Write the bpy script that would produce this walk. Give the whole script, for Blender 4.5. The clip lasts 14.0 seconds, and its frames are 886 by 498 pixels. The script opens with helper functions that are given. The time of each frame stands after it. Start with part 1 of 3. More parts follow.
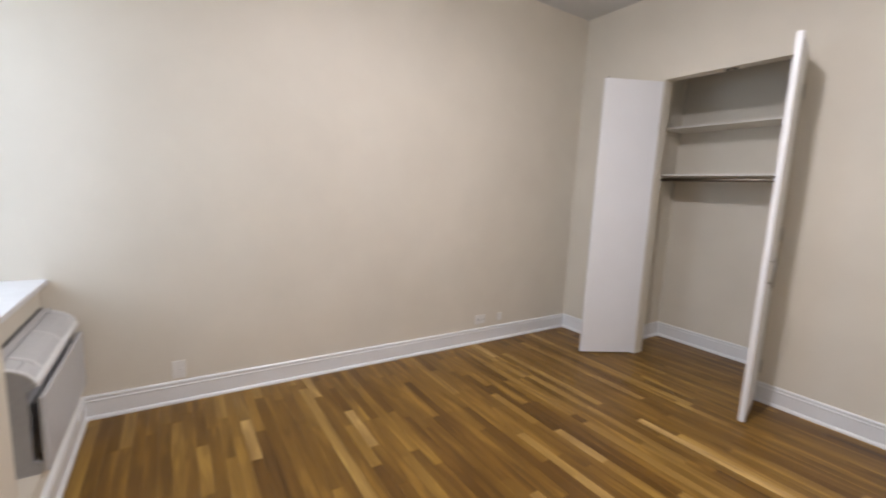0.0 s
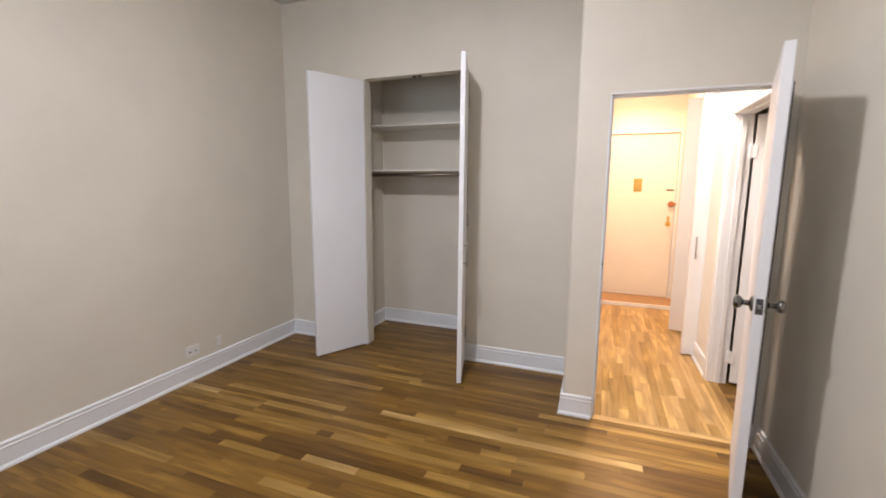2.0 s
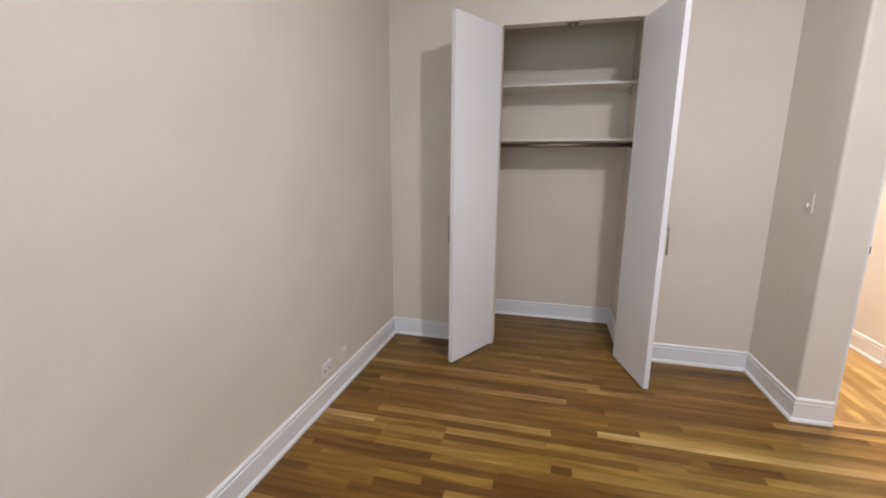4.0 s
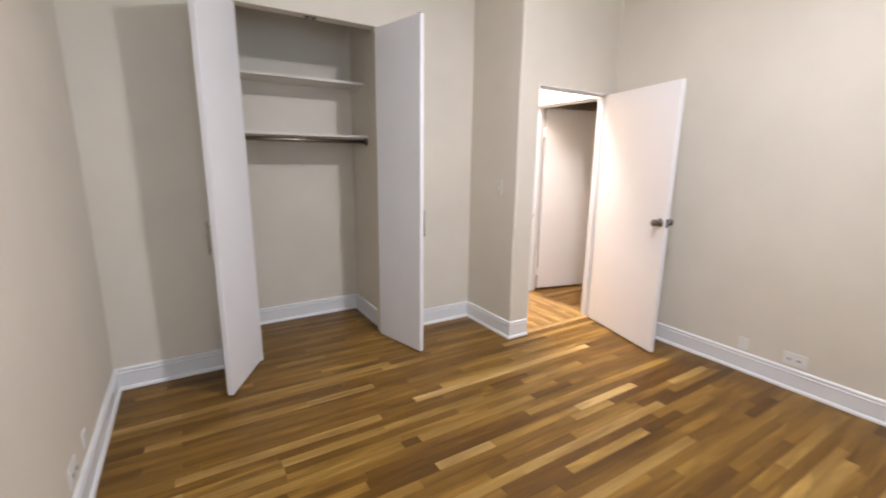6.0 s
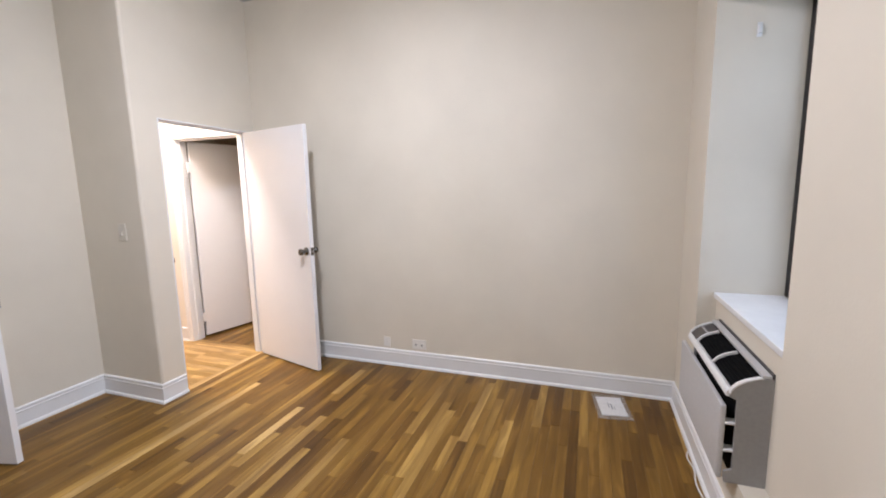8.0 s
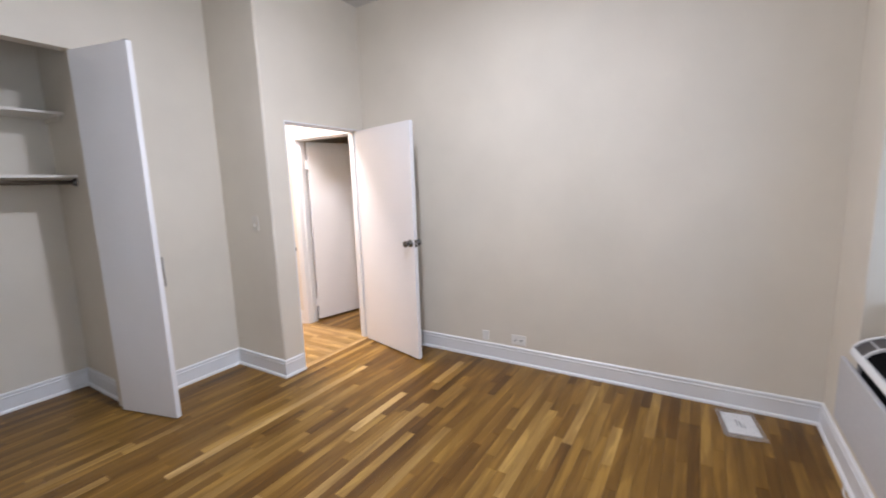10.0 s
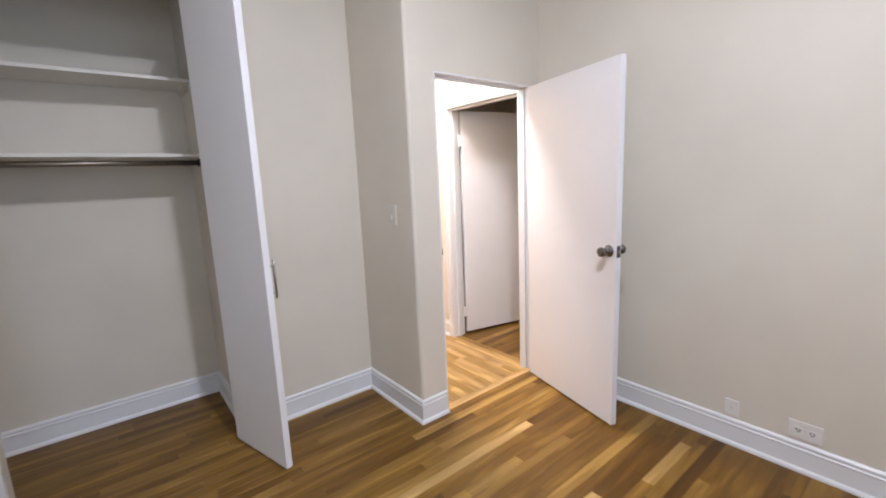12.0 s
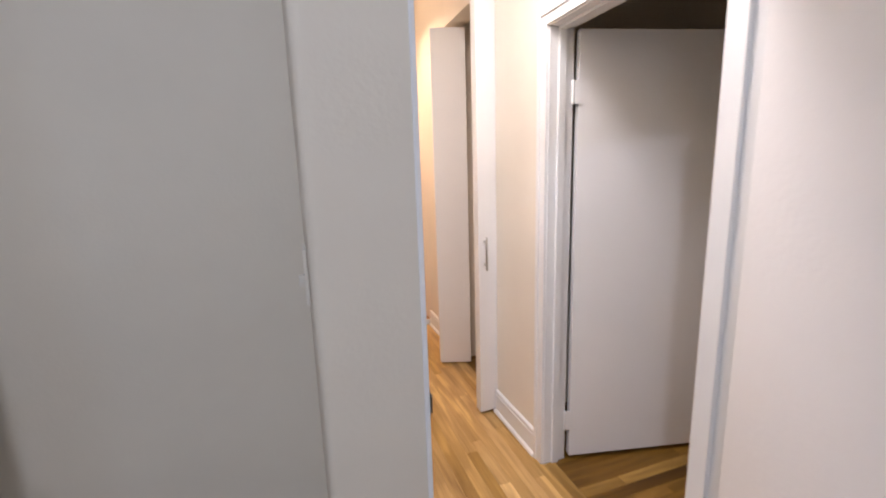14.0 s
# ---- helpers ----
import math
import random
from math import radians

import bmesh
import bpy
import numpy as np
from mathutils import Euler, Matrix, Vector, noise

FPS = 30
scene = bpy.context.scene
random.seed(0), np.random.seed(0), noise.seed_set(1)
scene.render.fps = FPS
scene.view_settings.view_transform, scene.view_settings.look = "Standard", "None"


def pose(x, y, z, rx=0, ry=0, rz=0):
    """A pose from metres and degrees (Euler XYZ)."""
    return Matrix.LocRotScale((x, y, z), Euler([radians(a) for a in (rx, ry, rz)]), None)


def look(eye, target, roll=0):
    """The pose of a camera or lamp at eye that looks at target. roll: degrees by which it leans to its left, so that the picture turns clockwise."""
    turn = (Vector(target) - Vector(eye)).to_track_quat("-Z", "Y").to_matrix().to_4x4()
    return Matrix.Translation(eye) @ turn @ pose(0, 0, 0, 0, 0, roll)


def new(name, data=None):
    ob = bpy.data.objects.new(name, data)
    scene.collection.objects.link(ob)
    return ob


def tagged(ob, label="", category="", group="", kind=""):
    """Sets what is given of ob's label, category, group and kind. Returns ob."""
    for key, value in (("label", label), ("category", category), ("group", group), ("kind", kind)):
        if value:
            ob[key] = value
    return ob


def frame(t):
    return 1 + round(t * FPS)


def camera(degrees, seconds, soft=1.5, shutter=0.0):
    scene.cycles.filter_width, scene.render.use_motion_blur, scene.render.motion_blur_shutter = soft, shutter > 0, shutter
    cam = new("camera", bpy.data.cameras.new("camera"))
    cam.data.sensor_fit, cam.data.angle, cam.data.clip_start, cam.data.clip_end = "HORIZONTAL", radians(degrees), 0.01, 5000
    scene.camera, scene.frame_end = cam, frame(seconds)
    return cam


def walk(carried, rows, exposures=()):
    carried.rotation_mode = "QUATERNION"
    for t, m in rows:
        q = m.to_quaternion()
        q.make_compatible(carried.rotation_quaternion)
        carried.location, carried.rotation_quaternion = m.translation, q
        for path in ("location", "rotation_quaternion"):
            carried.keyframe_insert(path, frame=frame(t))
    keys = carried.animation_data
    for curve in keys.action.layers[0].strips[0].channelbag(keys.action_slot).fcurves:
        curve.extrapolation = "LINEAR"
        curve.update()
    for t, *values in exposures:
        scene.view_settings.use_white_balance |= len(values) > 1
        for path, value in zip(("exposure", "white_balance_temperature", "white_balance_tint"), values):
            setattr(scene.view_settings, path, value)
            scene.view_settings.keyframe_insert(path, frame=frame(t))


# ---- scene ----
cam = camera(93.1, 14.0, soft=1.8, shutter=0.3)
PATH = [
    (0, (0.308, 0.093, 1.413), (-1.354, 1.171, 1.135), 2.6),
    (0.5, (0.364, 0.123, 1.494), (-0.869, 1.673, 1.219), 2.0),
    (1, (0.412, 0.191, 1.515), (-0.481, 1.963, 1.264), 1.7),
    (1.5, (0.369, 0.208, 1.534), (-0.334, 2.063, 1.271), 1.0),
    (2, (0.177, 0.279, 1.48), (-0.515, 2.133, 1.193), 0.5),
    (2.2, (0.07, 0.326, 1.474), (-0.638, 2.175, 1.194), 0.3),
    (2.5, (-0.162, 0.377, 1.482), (-0.861, 2.226, 1.178), 0.1),
    (3, (-0.604, 0.343, 1.456), (-1.275, 2.198, 1.127), 0.4),
    (3.2, (-0.795, 0.322, 1.452), (-1.455, 2.177, 1.101), 0.3),
    (5.5, (-2.127, 0.535, 1.447), (-1.577, 2.412, 1.027), 1.1),
    (6, (-2.201, 0.49, 1.454), (-1.179, 2.159, 1.043), 0.7),
    (6.5, (-2.204, 0.404, 1.442), (-0.782, 1.754, 1.046), 0.4),
    (7, (-2.073, 0.259, 1.484), (-0.37, 1.231, 1.089), 0.2),
    (9.3, (-2.023, 0.104, 1.509), (-0.121, 0.67, 1.264), -1.9),
    (9.5, (-2.032, 0.144, 1.505), (-0.177, 0.846, 1.245), -1.9),
    (9.7, (-2.041, 0.185, 1.504), (-0.247, 1.025, 1.226), -1.9),
    (10, (-2.048, 0.219, 1.498), (-0.365, 1.258, 1.198), -1.9),
    (10.5, (-2.044, 0.291, 1.477), (-0.544, 1.574, 1.151), -2.1),
    (11, (-1.954, 0.516, 1.44), (-0.575, 1.926, 1.108), -2.1),
    (11.5, (-1.624, 0.746, 1.39), (-0.381, 2.28, 1.07), -2.8),
    (12, (-1.323, 1.096, 1.454), (-0.092, 2.637, 1.12), -2.4),
    (12.5, (-0.983, 1.433, 1.439), (0.206, 3.013, 1.137), -1.7),
    (13, (-0.595, 1.704, 1.462), (0.461, 3.375, 1.155), -1.6),
    (13.5, (-0.254, 1.985, 1.462), (0.61, 3.755, 1.117), -1.7),
    (14, (0.003, 2.324, 1.454), (0.639, 4.184, 1.084), -1.8),
]
walk(cam, [(t, look(eye, target, roll)) for t, eye, target, roll in PATH],
     [(0.0, -0.02, 6650, 10), (3.0, -0.12, 6480, 10), (5.5, 0.13, 6520, 10), (7.0, 0.14, 6450, 10), (9.5, -0.02, 5980, 10), (11.5, 0.02, 6020, 10), (12.5, -0.12, 6000, 10),
      (13.0, -0.18, 5950, 10), (13.5, -0.36, 5950, 10), (14.0, -0.72, 5900, 10)])


# ---- light ----
LAMP = (-0.68, 1.40, 2.99)
HALL_LAMP = (0.38, 3.54, 2.84)
END_LAMP = (0.60, 5.75, 2.86)

world = bpy.data.worlds.new("sky")
scene.world = world
world.use_nodes = True
wn = world.node_tree.nodes
sky = wn.new("ShaderNodeTexSky")
sky.sky_type = "NISHITA"
sky.sun_disc = False
sky.sun_elevation, sky.sun_rotation = radians(38), radians(20)
wn["Background"].inputs[1].default_value = 0.12
world.node_tree.links.new(sky.outputs[0], wn["Background"].inputs[0])

sun = new("sun", bpy.data.lights.new("sun", "SUN"))
sun.data.energy, sun.data.angle, sun.data.color = 0.8, radians(15), (1.0, 0.96, 0.9)
sun.matrix_world = look((0, 20, 20), (0, 0, 0))


def lamp(name, kind, place, watts, colour, radius):
    ob = new(name, bpy.data.lights.new(name, kind))
    ob.data.energy, ob.data.color = watts, colour
    ob.data.shadow_soft_size = radius
    ob.location = place
    return ob


def lower_glow(name, place, watts, colour, size, spread=180):
    """The open lower side of a ceiling light."""
    ob = new(name, bpy.data.lights.new(name, "AREA"))
    ob.data.shape, ob.data.size, ob.data.energy, ob.data.color = "DISK", size, watts, colour
    ob.data.spread = radians(spread)
    ob.location = (place[0], place[1], place[2] - 0.06)


ROOM_TINT, HALL_TINT, END_TINT = (1.0, 0.976, 1.06), (1.0, 0.88, 0.85), (1.0, 0.62, 0.40)
lamp("room_bulb", "POINT", (LAMP[0], LAMP[1], LAMP[2] - 0.02), 31, ROOM_TINT, 0.07)
lower_glow("room_bulb_below", LAMP, 42, ROOM_TINT, 0.16)
lamp("hall_bulb", "POINT", HALL_LAMP, 13, HALL_TINT, 0.2)
lower_glow("hall_bulb_below", HALL_LAMP, 39, HALL_TINT, 0.5, 160)
lamp("entrance_bulb", "POINT", END_LAMP, 7, END_TINT, 0.07)
lower_glow("entrance_bulb_below", END_LAMP, 32, END_TINT, 0.14, 140)


def daylight(name, x, watts):
    ob = new(name, bpy.data.lights.new(name, "AREA"))
    ob.data.shape, ob.data.size, ob.data.size_y = "RECTANGLE", 0.95, 1.42
    ob.data.energy, ob.data.color = watts, (0.69, 0.81, 1.0)
    ob.matrix_world = look((x, -1.02, 1.68), (x, 3.0, 1.50))


daylight("window_daylight", -2.12, 13)
daylight("window_daylight", 0.08, 6)


# ---- materials ----
class Nodes:
    def __init__(self, name):
        self.mat = bpy.data.materials.new(name)
        self.mat.use_nodes = True
        self.tree = self.mat.node_tree
        self.bsdf = self.tree.nodes["Principled BSDF"]

    def add(self, kind, **values):
        node = self.tree.nodes.new(kind)
        for key, value in values.items():
            node.inputs[key.replace("_", " ")].default_value = value
        return node

    def link(self, a, b):
        self.tree.links.new(a, b)

    def set(self, **values):
        for key, value in values.items():
            self.bsdf.inputs[key.replace("_", " ")].default_value = value
        return self

    def place(self):
        return self.tree.nodes.new("ShaderNodeNewGeometry").outputs["Position"]

    def noise(self, where, scale, detail=3.0, rough=0.55, bend=0.0):
        n = self.add("ShaderNodeTexNoise", Scale=scale, Detail=detail, Roughness=rough, Distortion=bend)
        self.link(where, n.inputs["Vector"])
        return n.outputs["Fac"]

    def ramp(self, fac, stops):
        r = self.tree.nodes.new("ShaderNodeValToRGB")
        e = r.color_ramp.elements
        while len(e) < len(stops):
            e.new(0.5)
        for item, (at, c) in zip(e, stops):
            item.position = at
            item.color = (*c, 1) if len(c) == 3 else c
        self.link(fac, r.inputs["Fac"])
        return r.outputs["Color"]

    def mix(self, fac, a, b, how="MIX"):
        m = self.tree.nodes.new("ShaderNodeMix")
        m.data_type, m.blend_type = "RGBA", how
        for socket, v in ((m.inputs[0], fac), (m.inputs[6], a), (m.inputs[7], b)):
            if isinstance(v, (int, float)):
                socket.default_value = v
            elif isinstance(v, tuple):
                socket.default_value = (*v, 1)
            else:
                self.link(v, socket)
        return m.outputs[2]

    def maths(self, how, a, b):
        m = self.tree.nodes.new("ShaderNodeMath")
        m.operation = how
        for socket, v in zip(m.inputs, (a, b)):
            if isinstance(v, (int, float)):
                socket.default_value = v
            else:
                self.link(v, socket)
        return m.outputs[0]

    def bump(self, height, strength, distance):
        b = self.add("ShaderNodeBump", Strength=strength, Distance=distance)
        self.link(height, b.inputs["Height"])
        self.link(b.outputs[0], self.bsdf.inputs["Normal"])


def paint(name, colour, rough=0.6, mottle=0.04, relief=0.12, grain=90.0):
    """Rolled wall paint: faint roller grain, broad uneven patches and a few scuffs."""
    n = Nodes(name)
    p = n.place()
    dark = tuple(c * (1 - mottle * 2) for c in colour)
    broad = n.ramp(n.noise(p, 1.7, 4), [(0.3, dark), (0.7, colour)])
    fine = n.noise(p, 26.0, 3)
    col = n.mix(n.maths("MULTIPLY", fine, 0.10), broad, tuple(c * 0.9 for c in colour))
    n.link(col, n.bsdf.inputs["Base Color"])
    r = n.maths("ADD", n.maths("MULTIPLY", n.noise(p, 5.0), 0.16), rough - 0.08)
    n.link(r, n.bsdf.inputs["Roughness"])
    hump = n.maths("ADD", n.noise(p, grain, 2), n.maths("MULTIPLY", n.noise(p, 2.3, 3), 2.4))
    n.bump(hump, relief, 0.004)
    return n.mat


def plain(name, colour, rough=0.4, metal=0.0, grain=60.0, vary=0.08, relief=0.03):
    n = Nodes(name)
    n.set(Metallic=metal)
    tc = n.tree.nodes.new("ShaderNodeTexCoord").outputs["Object"]
    f = n.noise(tc, grain, 3)
    col = n.ramp(f, [(0.3, tuple(c * (1 - vary) for c in colour)), (0.7, colour)])
    n.link(col, n.bsdf.inputs["Base Color"])
    n.link(n.maths("ADD", n.maths("MULTIPLY", n.noise(tc, grain * 0.3), 0.15), rough - 0.07), n.bsdf.inputs["Roughness"])
    n.bump(f, relief, 0.002)
    return n.mat


def wood_floor(name, along_x, per_object, span=1.0, start=0.0):
    """Oak strip: each board its own tone, long grain streaks, pores and a satin coat."""
    n = Nodes(name)
    p = n.place()
    if per_object:
        rnd = n.tree.nodes.new("ShaderNodeObjectInfo").outputs["Random"]
    else:
        rnd = n.tree.nodes.new("ShaderNodeNewGeometry").outputs["Random Per Island"]
    pick = n.maths("ADD", n.maths("MULTIPLY", rnd, span), start)
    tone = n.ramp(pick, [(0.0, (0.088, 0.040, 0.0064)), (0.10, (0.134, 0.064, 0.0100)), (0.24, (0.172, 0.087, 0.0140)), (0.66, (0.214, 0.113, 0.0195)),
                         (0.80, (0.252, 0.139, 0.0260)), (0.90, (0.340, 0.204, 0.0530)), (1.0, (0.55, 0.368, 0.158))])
    shift = n.tree.nodes.new("ShaderNodeCombineXYZ")
    for socket, k in zip(shift.inputs, (37.0, 53.0, 19.0)):
        n.link(n.maths("MULTIPLY", rnd, k), socket)
    add = n.tree.nodes.new("ShaderNodeVectorMath")
    add.operation = "ADD"
    n.link(p, add.inputs[0])
    n.link(shift.outputs[0], add.inputs[1])
    mp = n.tree.nodes.new("ShaderNodeMapping")
    mp.inputs["Scale"].default_value = (1.6, 34, 8) if along_x else (34, 1.6, 8)
    n.link(add.outputs[0], mp.inputs["Vector"])
    grain = n.noise(mp.outputs[0], 1.0, 6, 0.62, 0.7)
    streak = n.ramp(grain, [(0.28, (0.74, 0.69, 0.62)), (0.5, (1, 1, 1)), (0.64, (1.10, 1.11, 1.12)), (0.74, (1.28, 1.32, 1.38))])
    mp2 = n.tree.nodes.new("ShaderNodeMapping")
    mp2.inputs["Scale"].default_value = (9, 260, 30) if along_x else (260, 9, 30)
    n.link(add.outputs[0], mp2.inputs["Vector"])
    pores = n.noise(mp2.outputs[0], 1.0, 3)
    pore = n.ramp(pores, [(0.36, (0.62, 0.56, 0.5)), (0.5, (1, 1, 1))])
    col = n.mix(0.85, tone, streak, "MULTIPLY")
    col = n.mix(0.28, col, pore, "MULTIPLY")
    mp3 = n.tree.nodes.new("ShaderNodeMapping")
    mp3.inputs["Scale"].default_value = (1.7, 13, 5) if along_x else (13, 1.7, 5)
    n.link(add.outputs[0], mp3.inputs["Vector"])
    figure = n.noise(mp3.outputs[0], 1.0, 2, 0.5, 0.4)
    col = n.mix(1.0, col, n.ramp(figure, [(0.32, (0.66, 0.63, 0.58)), (0.44, (0.90, 0.89, 0.87)), (0.56, (0.98, 0.98, 0.98)), (0.64, (1.34, 1.39, 1.46))]), "MULTIPLY")
    n.link(col, n.bsdf.inputs["Base Color"])
    r = n.maths("ADD", n.maths("MULTIPLY", n.noise(p, 3.0), 0.14), n.maths("MULTIPLY", grain, 0.16))
    n.link(n.maths("ADD", r, 0.21), n.bsdf.inputs["Roughness"])
    n.bsdf.inputs["Specular IOR Level"].default_value = 0.30
    n.bump(n.maths("ADD", grain, n.maths("MULTIPLY", pores, 0.5)), 0.10, 0.0015)
    return n.mat


WALL = paint("cream_wall_paint", (0.712, 0.662, 0.568))
HALL_WALL = paint("hall_wall_paint", (0.80, 0.755, 0.675))
CEIL = paint("ceiling_paint", (0.675, 0.667, 0.648), 0.8)
TRIM = paint("white_trim_gloss", (0.80, 0.81, 0.82), 0.34, 0.03, 0.10, 40)
DOOR = paint("white_door_paint", (0.82, 0.82, 0.83), 0.42, 0.025, 0.16, 55)
SHELF = paint("shelf_paint", (0.76, 0.73, 0.67), 0.5)
OAK_X = wood_floor("oak_boards", True, True, 0.90, 0.04)
OAK_PALEST = wood_floor("palest_oak_boards", True, True, 0.05, 0.915)
OAK_PALER = wood_floor("paler_oak_boards", True, True, 0.07, 0.855)
OAK_DARKER = wood_floor("darker_oak_boards", True, True, 0.08, 0.0)
# hall strips: same oak held to its palest tones, brightness of hall light included
OAK_Y_LIT = wood_floor("oak_boards_hall_lit", False, True, 0.11, 0.89)
OAK_XS = wood_floor("oak_boards_rest", True, False, 0.90, 0.04)
OAK_YS_LIT = wood_floor("oak_boards_hall_lit_rest", False, False, 0.11, 0.89)
PALE_X = wood_floor("pale_oak_saddle", True, True, 0.18, 0.84)
PALE_Y = wood_floor("pale_oak_border", False, True, 0.18, 0.84)
JOINT = plain("dark_joint", (0.05, 0.03, 0.015), 0.8)
STEEL = plain("brushed_nickel", (0.42, 0.41, 0.39), 0.30, 1.0, 120)
DARK_STEEL = plain("dark_nickel", (0.20, 0.195, 0.19), 0.24, 1.0, 90)
BRASS = plain("brass", (0.72, 0.46, 0.14), 0.3, 1.0, 90)
COPPER = plain("copper_lock", (0.55, 0.24, 0.12), 0.35, 1.0, 90)
BLACK = plain("black_plastic", (0.004, 0.004, 0.0045), 0.8)
BLACK.node_tree.nodes["Principled BSDF"].inputs["Specular IOR Level"].default_value = 0.12
SADDLE = plain("varnished_oak_saddle", (0.42, 0.22, 0.07), 0.35, 0, 25, 0.3)
CHARCOAL = plain("charcoal_plastic", (0.06, 0.055, 0.055), 0.4)
SHADED_GREY = plain("shaded_grey_plastic", (0.34, 0.335, 0.33), 0.5)
GREY = plain("light_grey_plastic", (0.55, 0.55, 0.56), 0.42)
WHITE = plain("white_plastic", (0.80, 0.80, 0.80), 0.35)
IVORY = plain("cream_plastic", (0.80, 0.785, 0.75), 0.35)
SWITCH = plain("cream_switch_plastic", (0.69, 0.655, 0.585), 0.45)
ROD = plain("dull_rod_steel", (0.27, 0.235, 0.20), 0.36, 1.0, 80)
BRONZE = plain("dark_window_aluminium", (0.018, 0.018, 0.02), 0.4, 0.6)
STONE = plain("white_sill", (0.80, 0.81, 0.83), 0.3, 0, 14, 0.06)
PAPER = plain("white_paper", (0.82, 0.82, 0.82), 0.5, 0, 30, 0.05)
INK = plain("grey_ink", (0.25, 0.27, 0.30), 0.7)
BRICK = plain("grey_facade", (0.36, 0.38, 0.42), 0.9, 0, 2, 0.3)

_glass = Nodes("window_glass")
_glass.set(Base_Color=(1, 1, 1, 1), Roughness=0.0, IOR=1.45)
_glass.bsdf.inputs["Transmission Weight"].default_value = 1.0
GLASS = _glass.mat


def glowing(name, colour, strength):
    n = Nodes(name)
    n.set(Base_Color=(*colour, 1), Roughness=0.3)
    n.bsdf.inputs["Emission Color"].default_value = (*colour, 1)
    n.bsdf.inputs["Emission Strength"].default_value = strength
    return n.mat


DOME = glowing("lit_dome", (1.0, 0.93, 0.84), 4.0)
DOME_WARM = glowing("lit_dome_warm", (1.0, 0.72, 0.42), 6.0)


# ---- building helpers ----
def finish(bm, name, material, parent=None, label=""):
    me = bpy.data.meshes.new(name)
    bmesh.ops.recalc_face_normals(bm, faces=bm.faces)
    bm.to_mesh(me)
    bm.free()
    me.materials.append(material)
    ob = new(name, me)
    if parent:
        ob.parent = parent
    if label:
        ob["label"] = label
    return ob


def part(name, bm, material, parent, label=""):
    return finish(bm, name, material, parent, label)


def box(bm, x0, x1, y0, y1, z0, z1, bevel=0.0):
    r = bmesh.ops.create_cube(bm, size=1.0, matrix=Matrix.LocRotScale(
        ((x0 + x1) / 2, (y0 + y1) / 2, (z0 + z1) / 2), None, (abs(x1 - x0), abs(y1 - y0), abs(z1 - z0))))
    if bevel:
        edges = {e for v in r["verts"] for e in v.link_edges}
        bmesh.ops.bevel(bm, geom=list(edges), offset=bevel, segments=2, profile=0.6, affect="EDGES")
    return bm


def boxes(*rows, bevel=0.0):
    bm = bmesh.new()
    for row in rows:
        box(bm, *row, bevel=bevel)
    return bm


def setting(name, rows, material, label, bevel=0.0, category=""):
    ob = finish(boxes(*rows, bevel=bevel), name, material)
    return tagged(ob, label, category or name.split("_")[0], "", "structure")


def lathe(points, steps=24, axis="Z"):
    """Turned solid: points are (radius, height)."""
    bm = bmesh.new()
    rings = []
    for r, h in points:
        ring = []
        for k in range(steps):
            a = 2 * math.pi * k / steps
            c, s = r * math.cos(a), r * math.sin(a)
            ring.append(bm.verts.new({"Z": (c, s, h), "Y": (c, h, s), "X": (h, c, s)}[axis]))
        rings.append(ring)
    for a, b in zip(rings, rings[1:]):
        for k in range(steps):
            bm.faces.new((a[k], a[(k + 1) % steps], b[(k + 1) % steps], b[k]))
    bm.faces.new(rings[0])
    bm.faces.new(rings[-1])
    for f in bm.faces:
        f.smooth = len(f.verts) == 4
    return bm


def prism_x(profile, x0, x1):
    """A (y, z) outline drawn out along x."""
    bm = bmesh.new()
    a = [bm.verts.new((x0, y, z)) for y, z in profile]
    b = [bm.verts.new((x1, y, z)) for y, z in profile]
    n = len(profile)
    for k in range(n):
        bm.faces.new((a[k], a[(k + 1) % n], b[(k + 1) % n], b[k]))
    bm.faces.new(a)
    bm.faces.new(b[::-1])
    return bm


def moulding(name, path, profile, material, label, kind="structure"):
    """A profile of (out, up) swept along a floor path, mitred; the room lies to the left of the path."""
    bm = bmesh.new()
    pts = [Vector(p) for p in path]
    rings = []
    for k, p in enumerate(pts):
        d0 = (p - pts[k - 1]).normalized() if k else None
        d1 = (pts[k + 1] - p).normalized() if k < len(pts) - 1 else None
        n0 = Vector((-d0.y, d0.x)) if d0 else None
        n1 = Vector((-d1.y, d1.x)) if d1 else None
        if n0 is None or n1 is None:
            m = n1 if n0 is None else n0
        else:
            m = (n0 + n1) / (1 + n0.dot(n1))
        rings.append([bm.verts.new((p.x + m.x * o, p.y + m.y * o, z)) for o, z in profile])
    n = len(profile)
    for a, b in zip(rings, rings[1:]):
        for k in range(n):
            bm.faces.new((a[k], a[(k + 1) % n], b[(k + 1) % n], b[k]))
    bm.faces.new(rings[0])
    bm.faces.new(rings[-1][::-1])
    return tagged(finish(bm, name, material), label, "baseboard", "", kind)


def thing(name, label, category, place=(0, 0, 0), turn=0.0, group=""):
    e = new(name)
    e.empty_display_size = 0.05
    e.matrix_world = pose(*place, 0, 0, turn)
    return tagged(e, label, category, group)


BASE = [(0.0, 0.0), (0.028, 0.0), (0.028, 0.006), (0.0265, 0.012), (0.0225, 0.0175), (0.0145, 0.022), (0.0145, 0.104), (0.017, 0.108), (0.017, 0.114),
        (0.0125, 0.118), (0.0125, 0.123), (0.0155, 0.127), (0.0155, 0.136), (0.010, 0.142), (0.0, 0.143)]

